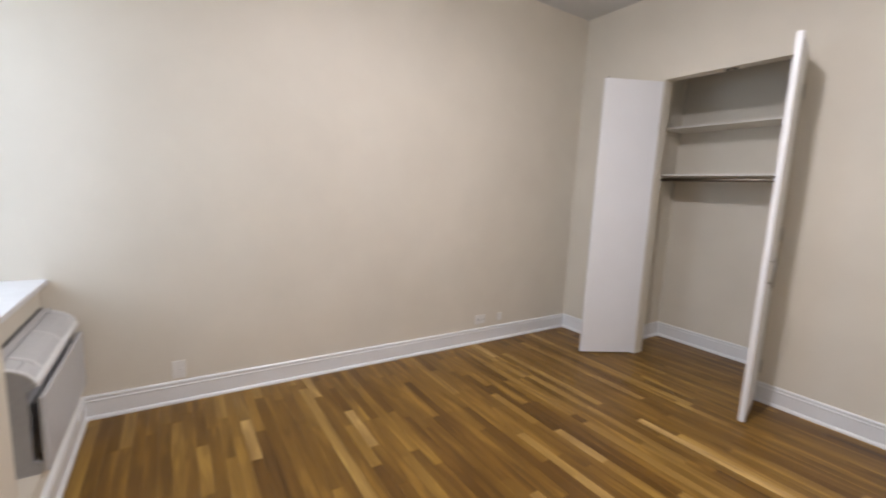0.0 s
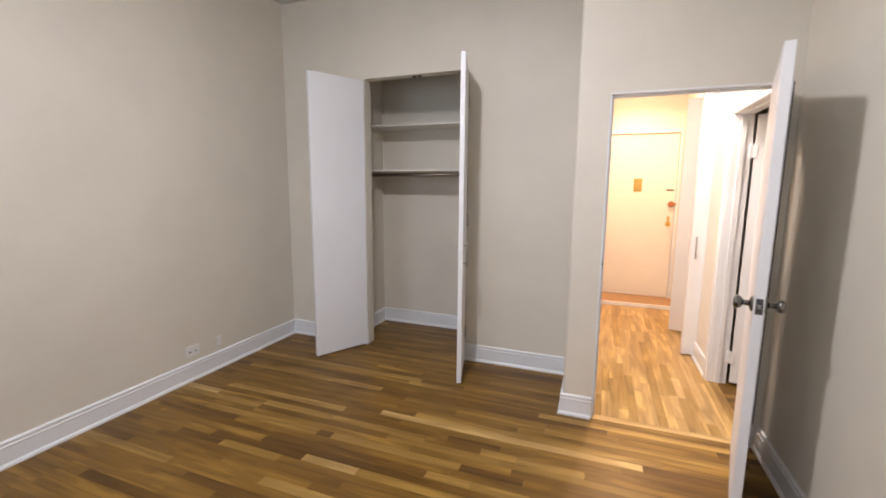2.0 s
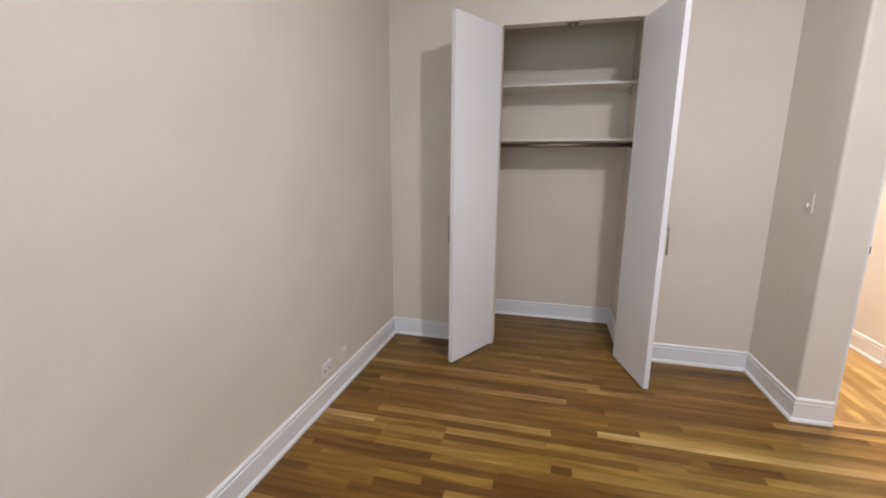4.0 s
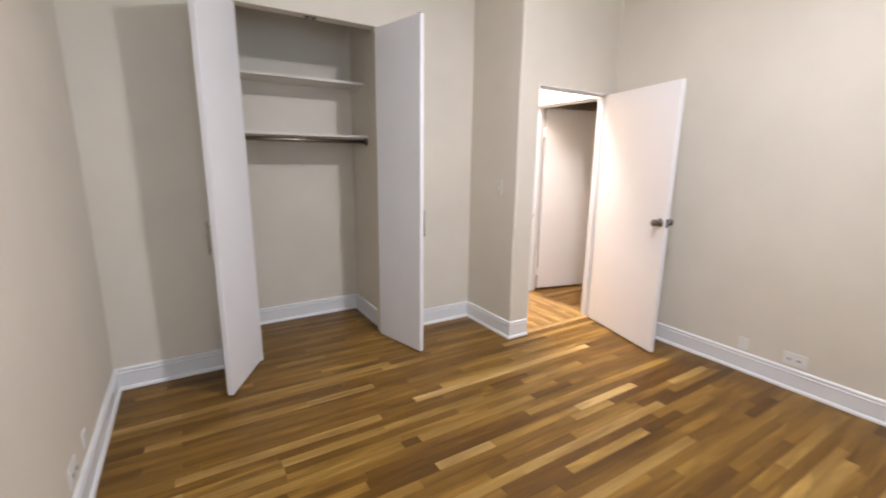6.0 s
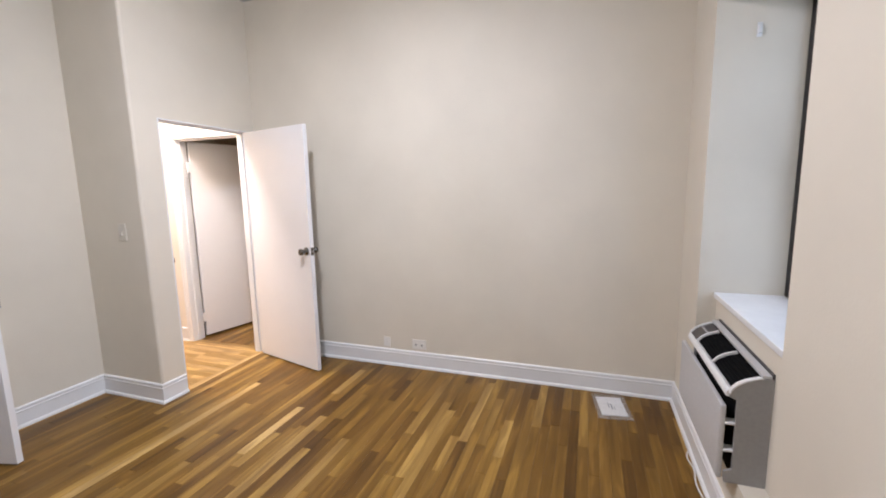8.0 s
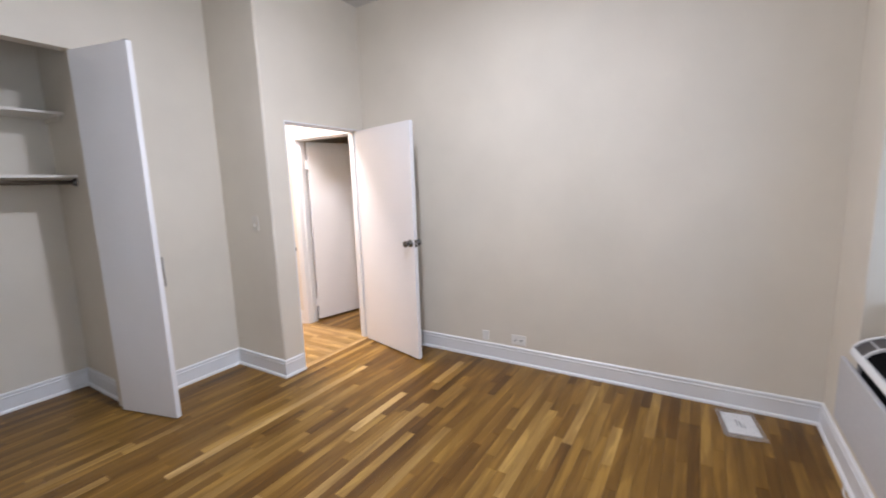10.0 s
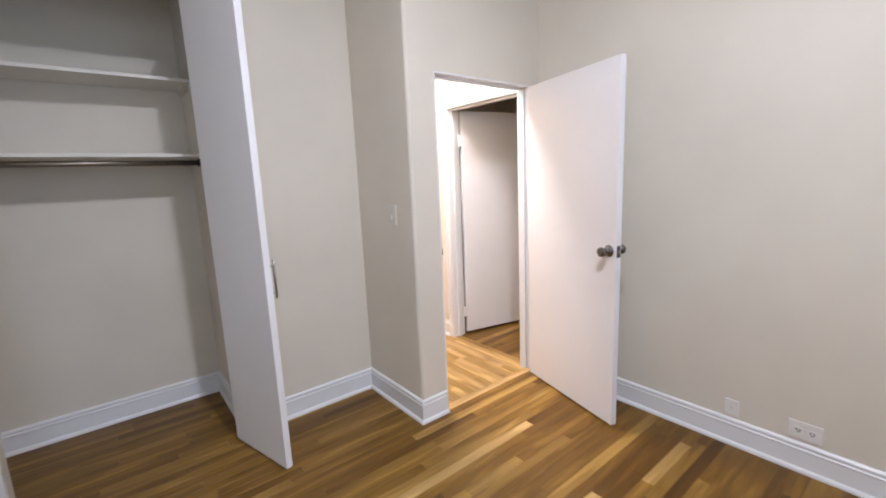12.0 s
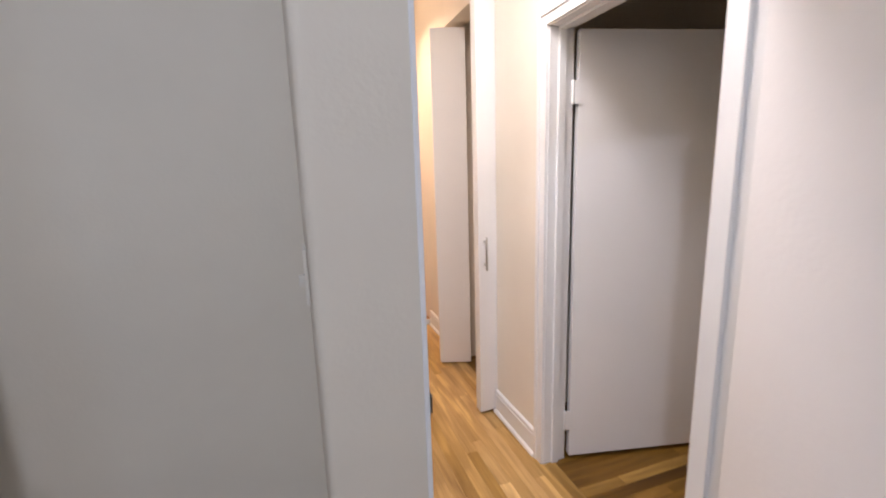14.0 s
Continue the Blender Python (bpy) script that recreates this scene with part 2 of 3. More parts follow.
# ---- the plan ----
W, E, S, N = -2.695, 1.105, -0.465, 3.64       # faces of the bedroom's walls
H = 3.14                                        # its ceiling
PX, PY = 0.012, 3.02                            # the projecting corner beside the door
DL, DR, DH = 0.205, 1.005, 2.03                 # the bedroom door's clear opening
EH = 3.118                                      # hall side of the door's wall
CL, CR, CH = -1.826, -0.874, 2.42               # closet opening
KL, KR, KB = -2.05, -0.825, 4.372               # closet inside
HW, HE, HN = 0.10, 1.045, 6.45                  # hall walls
HC = 2.95                                       # hall ceiling
B0, B1, BH = 3.15, 3.925, 2.020                 # doorway off the hall
C0, C1, CC = 4.435, 5.20, 2.40                   # hall closet
G0, G1, G2, G3 = W, -1.55, -0.475, 0.635     # window recesses
SILL, HEAD, GY = 0.90, 2.44, -0.87              # sill and head heights, window plane
LEDGE, NICHE = 0.300, -0.558
SILL_W, LEDGE_W, NICHE_W = 0.845, 0.215, -0.526   # the window in the corner sits lower
FWD, STEP = 0.075, -1.05                        # the wall stands further in beyond the pier's middle

setting("wall_west", [(W - 0.16, W, -1.05, 4.55, 0, H)], WALL, "smooth cream painted plaster wall")
setting("wall_east", [(E, E + 0.16, -1.05, PY, 0, H)], WALL, "smooth cream painted plaster wall")
setting("wall_north", [(W, CL, N, N + 0.10, 0, H), (CR, PX, N, N + 0.10, 0, H), (CL, CR, N, N + 0.10, CH, H)], WALL,
        "cream painted wall with a tall closet opening")
setting("wall_closet_west", [(W, KL, N + 0.10, KB + 0.1, 0, H)], WALL, "cream painted closet side wall")
setting("wall_closet_east", [(KR, PX, N + 0.10, KB + 0.1, 0, H)], WALL, "cream painted closet side wall")
setting("wall_closet_back", [(KL, KR, KB, KB + 0.1, 0, H)], WALL, "cream painted closet back wall")
RB = 0.017                                      # depth of the rebate on the hinge side
setting("wall_entry", [(DR + RB + 0.05, E + 0.16, PY, EH, 0, H), (DL - 0.01, DR + RB + 0.05, PY, EH, DH + 0.01, H)], WALL,
        "cream painted wall round the bedroom door")
bm = boxes((PX, DL - 0.01, PY, EH, 0, H))
edge = [e for e in bm.edges if all(abs(v.co.x - PX) < 1e-4 and abs(v.co.y - PY) < 1e-4 for v in e.verts)]
bmesh.ops.bevel(bm, geom=edge, offset=0.018, segments=6, profile=0.5, affect="EDGES")
tagged(finish(bm, "wall_corner", WALL), "cream painted projecting wall corner with a soft rounded edge", "wall", "", "structure")
setting("wall_hall_west", [(PX, HW, EH, 6.6, 0, H)], WALL, "cream painted wall between closet and hall")
setting("wall_hall_east", [(HE, HE + 0.115, B1 + 0.02, C0, 0, H), (1.12, 1.235, C1, 6.6, 0, H), (HE, HE + 0.115, EH, B1 + 0.02, BH + 0.02, H),
                           (HE, HE + 0.115, C0, C1, CC, H)], HALL_WALL, "warm white hall wall with two openings")
setting("wall_hall_north", [(HW, 0.135, HN, 6.6, 0, H), (1.105, 1.12, HN, 6.6, 0, H), (0.135, 1.105, HN, 6.6, 2.25, H)], HALL_WALL,
        "warm white wall round the apartment's front door")
GW = -0.95
S1 = S + FWD
setting("wall_south", [(G1, STEP, GW, S1, 0, H), (STEP, G2, GW, S, 0, H), (G3, E, GW, S, 0, H),
                       (G0, G1, GW, S1, HEAD, H), (G2, G3, GW, S, HEAD, H),
                       (G0, G1, GW, S1, 0, LEDGE_W), (G2, G3, GW, S, 0, LEDGE),
                       (G0, G1, GW, NICHE_W, LEDGE_W, SILL_W - 0.03), (G2, G3, GW, NICHE, LEDGE, SILL - 0.03)], WALL,
        "cream window wall with two deep window recesses")
setting("ceiling", [(W - 0.16, E + 0.16, -1.05, EH, H, H + 0.1), (W - 0.16, HW, EH, 4.55, H, H + 0.1)], CEIL, "flat white painted ceiling")
setting("ceiling_hall", [(HW, 1.12, EH, HN, HC, HC + 0.1)], CEIL, "flat white hall ceiling")
setting("ceiling_closet", [(KL, KR, N + 0.10, KB, 2.72, 2.8)], CEIL, "painted closet ceiling")

# the room behind the ajar door, and the hall closet
setting("wall_second_room", [(HE + 0.115, 3.7, 2.99 + 0.15, EH + 0.02, 0, HC), (HE + 0.115, 3.7, 4.36, 4.46, 0, HC), (3.7, 3.8, EH, 4.46, 0, HC)],
        WALL, "cream walls of the unlit second room")
setting("ceiling_second_room", [(HE + 0.115, 3.7, EH, 4.46, HC, HC + 0.1)], CEIL, "white ceiling of the unlit second room")
setting("wall_hall_closet", [(1.78, 1.88, 4.46, 5.27, 0, HC), (HE + 0.115, 1.78, C1, C1 + 0.1, 0, HC), (HE + 0.115, 1.78, 4.46, C1, 2.6, 2.7)], WALL,
        "painted hall closet interior")

# baseboards
moulding("baseboard", [(CL - 0.002, N), (W, N), (W, S1), (STEP, S1), (STEP, S), (E, S), (E, PY - 0.001)], BASE, TRIM, "white profiled wooden baseboard with shoe strip")
moulding("baseboard", [(DL - 0.012, PY), (PX, PY), (PX, N), (CR + 0.002, N)], BASE, TRIM, "white profiled baseboard round the projecting corner")
moulding("baseboard", [(KR, N + 0.101), (KR, KB), (KL, KB), (KL, N + 0.101)], BASE, TRIM, "white profiled baseboard inside the closet")
moulding("baseboard", [(HE, B1 + 0.066), (HE, C0 - 0.001)], BASE, TRIM, "white hall baseboard between doorway and closet")
moulding("baseboard", [(1.12, C1 + 0.001), (1.12, 5.99)], BASE, TRIM, "white hall baseboard beyond the closet")
moulding("baseboard", [(HW, 5.99), (HW, EH + 0.001)], BASE, TRIM, "white hall baseboard along the plain wall")


# ---- doors ----
def slab(name, parent, x0, x1, y0, y1, z0, z1, material=DOOR, label=""):
    return part(name, boxes((x0, x1, y0, y1, z0, z1), bevel=0.002), material, parent, label)


def hinge(parent, x, y, z, material=STEEL):
    bm = lathe([(0.006, -0.045), (0.0065, -0.044), (0.0065, 0.044), (0.006, 0.045), (0.003, 0.052)], 12)
    box(bm, -0.002, 0.0035, -0.03, 0.0, -0.044, 0.044)
    bmesh.ops.translate(bm, vec=(x, y, z), verts=bm.verts)
    return part("hinge", bm, material, parent, "small metal butt hinge")


def bar_pull(parent, x, y, z0, z1, out, material=STEEL):
    """A round bar on two posts; out is the signed reach along y."""
    bm = lathe([(0.0045, z0), (0.006, z0 + 0.001), (0.006, z1 - 0.001), (0.0045, z1)], 14)
    bmesh.ops.translate(bm, vec=(x, y + out, 0), verts=bm.verts)
    for z in (z0 + 0.03, z1 - 0.03):
        p = lathe([(0.0045, 0.0), (0.0045, out)], 10, "Y")
        bmesh.ops.translate(p, vec=(x, y, z), verts=p.verts)
        me = bpy.data.meshes.new("tmp")
        p.to_mesh(me)
        p.free()
        bm.from_mesh(me)
        bpy.data.meshes.remove(me)
    return part("handle", bm, material, parent, "slim brushed nickel bar pull")


def closet_door(hinge_at, free_at, y0, y1, reach, label):
    """A leaf from its hinge to its free edge; reach says to which side its pull stands out."""
    d = Vector(free_at) - Vector(hinge_at)
    door = thing("closet_door", label, "door", (*hinge_at, 0.012), math.degrees(math.atan2(d.y, d.x)), "bedroom closet doors")
    w = d.length
    slab("leaf", door, 0.0, w, y0, y1, 0.0, 2.392)
    face = y1 if reach > 0 else y0
    bar_pull(door, w - 0.026, face, 0.892, 1.085, reach)
    for z in (0.24, 1.2, 2.15):
        hinge(door, 0.0, face + 0.004 * (1 if reach > 0 else -1), z)
    part("catch", boxes((w - 0.04, w - 0.012, y0 + 0.008, y1 - 0.008, 2.392, 2.399), bevel=0.001), DARK_STEEL, door, "dark roller catch plate")
    return door


closet_door((CL - 0.002, 3.628), (-2.068, 3.180), -0.034, 0.0, -0.032, "tall flush white closet door standing wide open")
closet_door((CR - 0.004, 3.626), (-0.754, 3.146), -0.020, 0.014, 0.032, "tall flush white closet door swung out from its jamb")

# catches under the closet opening's head
c = thing("ball_catch", "dark metal double catch under the closet head", "catch", (-1.345, N + 0.05, CH))
part("plate", boxes((-0.045, 0.045, -0.012, 0.012, -0.003, -0.0005), bevel=0.001), DARK_STEEL, c)
for x in (-0.024, 0.024):
    bm = boxes((x - 0.013, x + 0.013, -0.009, 0.009, -0.014, -0.003), bevel=0.003)
    part("strike", bm, DARK_STEEL, c)


def frame_lining(name, x0, x1, y0, y1, top, stop_y, label, along="x", lining=0.02, far_stop=0.011, far_lining=0.0):
    """Lining of a doorway in a wall: two jambs and a head, each with a stop. along: the wall's direction."""
    f = new(name)
    f.empty_display_size = 0.05
    tagged(f, label, "door frame", "", "structure")
    t, p = lining, 0.0025
    u = far_lining or t
    def one(n, *row):
        if along == "y":
            row = (row[2], row[3], row[0], row[1], row[4], row[5])
        part(n, boxes(row, bevel=0.0015), TRIM, f)
    one("jamb", x0 - t, x0, y0 - p, y1 + p, 0, top)
    one("jamb", x1, x1 + u, y0 - p, y1 + p, 0, top)
    one("head", x0 - t, x1 + u, y0 - p, y1 + p, top, top + t)
    one("stop", x0, x0 + 0.011, stop_y, stop_y + 0.035, 0, top - 0.011)
    one("stop", x1 - far_stop, x1, stop_y, y1 + p - 0.001 if far_stop > 0.011 else stop_y + 0.035, 0, top - 0.011)
    one("stop", x0, x1, stop_y, stop_y + 0.035, top - 0.011, top)
    return f


door_1 = frame_lining("door_1", DL, DR + RB, PY, EH, DH, PY + 0.045, "white painted frame of the bedroom doorway", "x", 0.010, RB, 0.048)
part("crack", boxes((DR + RB + 0.046, DR + RB + 0.0505, PY - 0.0034, PY - 0.0005, 0.145, DH + 0.01)), JOINT, door_1, "dark crack between frame and plaster")
strike = thing("strike_plate", "dark metal strike plate on the white jamb", "strike plate", (DL, PY + 0.02, 1.022))
part("plate", boxes((0.0005, 0.003, -0.014, 0.014, -0.032, 0.032), bevel=0.001), DARK_STEEL, strike)
part("lip", boxes((0.0005, 0.004, -0.026, -0.014, -0.018, 0.018), bevel=0.001), DARK_STEEL, strike)


def knob(parent, x, y, z, out, material=STEEL):
    s = 1 if out > 0 else -1
    bm = lathe([(0.0, 0.0), (0.033, 0.0), (0.033, 0.004 * s), (0.028, 0.010 * s), (0.013, 0.014 * s), (0.0105, 0.030 * s), (0.015, 0.036 * s),
                (0.025, 0.044 * s), (0.0275, 0.054 * s), (0.025, 0.063 * s), (0.016, 0.068 * s), (0.0, 0.069 * s)][1:-1], 28, "Y")
    bmesh.ops.translate(bm, vec=(x, y, z), verts=bm.verts)
    return part("knob", bm, material, parent, "round aged nickel door knob")


door = thing("bedroom_door", "flush white bedroom door standing open, warm-lit on the hall side", "door", (1.006, 2.992, 0.012), -104.6)
LW = 0.786
slab("leaf", door, 0.003, LW, -0.037, 0.0, 0.0, 2.012)
knob(door, LW - 0.048, -0.037, 1.012, -1, DARK_STEEL)
knob(door, LW - 0.048, 0.0, 1.012, 1, DARK_STEEL)
part("latch_plate", boxes((LW - 0.0002, LW + 0.0025, -0.031, -0.006, 0.980, 1.044), bevel=0.0008), DARK_STEEL, door, "square dark nickel latch plate")
part("latch_bolt", boxes((LW + 0.002, LW + 0.011, -0.025, -0.012, 1.004, 1.020), bevel=0.002), STEEL, door)
for z in (0.22, 1.0, 1.80):
    bm = lathe([(0.006, -0.05), (0.0075, -0.049), (0.0075, 0.049), (0.006, 0.05), (0.004, 0.056)], 14)
    box(bm, -0.012, 0.0, -0.0015, 0.0015, -0.048, 0.048)
    box(bm, 0.0, 0.022, -0.014, -0.010, -0.048, 0.048)
    bmesh.ops.translate(bm, vec=(-0.016, 0.008, z + 0.012), verts=bm.verts)
    part("hinge", bm, DARK_STEEL, door, "dark butt hinge with an open knuckle")

# doorway to the second room, in the hall's east wall
frame_lining("door_2", B0, B1, HE, HE + 0.115, BH, HE + 0.04, "white painted frame of the second doorway", "y")
cas = new("trim")
tagged(cas, "white moulded door casing with a raised outer edge", "trim", "", "structure")
part("casing", boxes((HE - 0.016, HE, B1 + 0.004, B1 + 0.044, 0, BH + 0.062), (HE - 0.022, HE, B1 + 0.044, B1 + 0.065, 0, BH + 0.062), bevel=0.002), TRIM, cas)
part("casing", boxes((HE - 0.016, HE, EH + 0.002, B1 + 0.004, BH + 0.004, BH + 0.044), (HE - 0.022, HE, EH + 0.002, B1 + 0.044, BH + 0.044, BH + 0.062), bevel=0.002), TRIM, cas)
d2 = thing("second_door", "flush white door standing ajar into the unlit room", "door", (HE + 0.108, B1 - 0.010, 0.022), -12.8)
slab("leaf", d2, 0.026, 0.785, 0.0, 0.036, 0.0, 1.992)
for z in (0.20, 1.74):
    bm = lathe([(0.006, -0.05), (0.0065, -0.049), (0.0065, 0.049), (0.006, 0.05)], 12)
    box(bm, -0.004, 0.040, -0.003, 0.000, -0.048, 0.048)
    bmesh.ops.translate(bm, vec=(0.0, -0.003, z), verts=bm.verts)
    part("hinge", bm, TRIM, d2, "hinge painted over white")

# hall closet with folding doors
def panel(parent, a, b, thick):
    d = Vector(b) - Vector(a)
    bm = boxes((0, d.length, -thick / 2, thick / 2, 0.0, 2.36), bevel=0.002)
    bmesh.ops.transform(bm, matrix=pose(a[0], a[1], 0.015, 0, 0, math.degrees(math.atan2(d.y, d.x))), verts=bm.verts)
    return part("panel", bm, DOOR, parent)


f1 = thing("folding_door", "white folding closet door pushed open in the hall", "door", (0, 0, 0), 0, "hall closet doors")
panel(f1, (0.932, 4.447), (1.150, 4.462), 0.028)
panel(f1, (0.934, 4.479), (1.150, 4.515), 0.028)
bm = lathe([(0.004, 0.895), (0.0055, 0.896), (0.0055, 1.084), (0.004, 1.085)], 12)
bmesh.ops.translate(bm, vec=(0.968, 4.400, 0), verts=bm.verts)
for z in (0.925, 1.055):
    box(bm, 0.964, 0.972, 4.400, 4.437, z - 0.004, z + 0.004)
part("handle", bm, STEEL, f1, "slim nickel bar pull")
f2 = thing("folding_door", "white folding closet door folded back at the far jamb", "door", (0, 0, 0), 0, "hall closet doors")
panel(f2, (0.932, 5.172), (1.150, 5.095), 0.028)
panel(f2, (0.932, 5.184), (1.150, 5.182), 0.018)

# apartment door at the end of the hall
fd = thing("front_door", "closed cream apartment door with brass fittings", "door", (0.165, HN + 0.02, 0.055))
slab("leaf", fd, 0.0, 0.91, 0.0, 0.05, 0.0, 2.15, HALL_WALL)
part("frame", boxes((-0.03, -0.004, -0.03, 0.06, -0.055, 2.195), (0.914, 0.94, -0.03, 0.06, -0.055, 2.195), (-0.004, 0.914, -0.03, 0.06, 2.154, 2.195), bevel=0.003), TRIM, fd)
part("peephole_plate", boxes((0.405, 0.508, -0.008, 0.0, 1.40, 1.575), bevel=0.006), BRASS, fd, "brass door viewer plate")
knob(fd, 0.848, 0.0, 0.985, -1, BRASS)
part("keyhole_plate", boxes((0.835, 0.861, -0.004, 0.0, 1.02, 1.085), bevel=0.002), BRASS, fd)
bm = lathe([(0.036, 0.0), (0.036, -0.010), (0.030, -0.024), (0.024, -0.028)], 24, "Y")
box(bm, -0.045, 0.05, -0.042, -0.028, -0.014, 0.014, bevel=0.004)
bmesh.ops.translate(bm, vec=(0.868, 0, 1.245), verts=bm.verts)
part("deadbolt", bm, COPPER, fd, "copper-coloured deadbolt turn")
bm = boxes((0.80, 0.885, -0.008, 0.0, 1.418, 1.434), bevel=0.002)
part("chain_track", bm, DARK_STEEL, fd, "narrow metal chain track")
st = thing("threshold", "raised oak door saddle with a white front edge", "threshold", (0, 0, 0))
part("riser", boxes((HW, 1.12, 6.0, 6.022, 0.001, 0.050), bevel=0.004), TRIM, st, "white painted edge")
part("tread", boxes((HW, 1.12, 6.022, HN + 0.13, 0.001, 0.048), bevel=0.003), SADDLE, st)


# ---- closet fittings ----
def shelf(z, front, label):
    s = thing("closet_shelf", label, "shelf", (0, 0, 0), 0, "closet shelves")
    part("board", boxes((KL + 0.003, KR - 0.003, front, KB - 0.002, z, z + 0.019), bevel=0.002), SHELF, s)
    for x0, x1 in ((KL + 0.001, KL + 0.02), (KR - 0.02, KR - 0.001)):
        part("cleat", boxes((x0, x1, front + 0.07, KB - 0.003, z - 0.032, z - 0.001), bevel=0.002), WALL, s)


shelf(2.070, 4.045, "cream painted upper closet shelf")
shelf(1.636, 3.975, "cream painted closet shelf above the clothes rod")
rod = thing("clothes_rod", "chromed steel clothes rod under the closet shelf", "clothes rod", (0, 0, 0))
bm = lathe([(0.0155, KL + 0.004), (0.0155, KR - 0.004)], 20, "X")
bmesh.ops.translate(bm, vec=(0, 4.02, 1.604), verts=bm.verts)
part("rod", bm, ROD, rod)
for x, s in ((KL, 1), (KR, -1)):
    bm = lathe([(0.032, 0.001), (0.032, 0.004), (0.022, 0.006), (0.022, 0.02)], 20, "X")
    bmesh.ops.scale(bm, vec=(s, 1, 1), verts=bm.verts)
    bmesh.ops.translate(bm, vec=(x, 4.02, 1.604), verts=bm.verts)
    part("flange", bm, DARK_STEEL, rod)


# ---- windows ----
def window(name, x0, x1, nose, sill):
    w = new(name)
    w.empty_display_size = 0.05
    tagged(w, "dark aluminium double-hung window in a deep white recess", "window", "", "structure")
    y, t = GY, 0.05
    fr = part("frame", boxes((x0, x0 + t, y - 0.07, y, sill, HEAD), (x1 - t, x1, y - 0.07, y, sill, HEAD), (x0 + t, x1 - t, y - 0.07, y, sill, sill + t),
                             (x0 + t, x1 - t, y - 0.07, y, HEAD - t, HEAD), bevel=0.003), BRONZE, w)
    mid = (sill + HEAD) / 2
    for k, (a, b, yy) in enumerate(((sill + t, mid + 0.02, y - 0.035), (mid - 0.02, HEAD - t, y - 0.066))):
        s = part("sash", boxes((x0 + t, x0 + t + 0.035, yy, yy + 0.028, a, b), (x1 - t - 0.035, x1 - t, yy, yy + 0.028, a, b),
                               (x0 + t + 0.035, x1 - t - 0.035, yy, yy + 0.028, a, a + 0.04), (x0 + t + 0.035, x1 - t - 0.035, yy, yy + 0.028, b - 0.04, b),
                               bevel=0.002), BRONZE, w)
        g = part("pane", boxes((x0 + t + 0.03, x1 - t - 0.03, yy + 0.011, yy + 0.016, a + 0.03, b - 0.03)), GLASS, s)
        g.visible_shadow = False
    part("sill", boxes((x0 + 0.001, x1 - 0.001, y + 0.001, nose, sill - 0.029, sill), bevel=0.004), STONE, w, "smooth white window sill")
    return w


window("window_1", G0, G1, -0.487, SILL_W)
window("window_2", G2, G3, -0.543, SILL)
br = thing("blind_bracket", "small white plastic blind bracket on the window reveal", "bracket", (G3, -0.66, 2.27))
part("plate", boxes((-0.004, -0.0005, -0.012, 0.012, -0.035, 0.035), bevel=0.001), WHITE, br)
part("hook", boxes((-0.016, -0.004, -0.008, 0.008, -0.02, 0.02), bevel=0.003), WHITE, br)


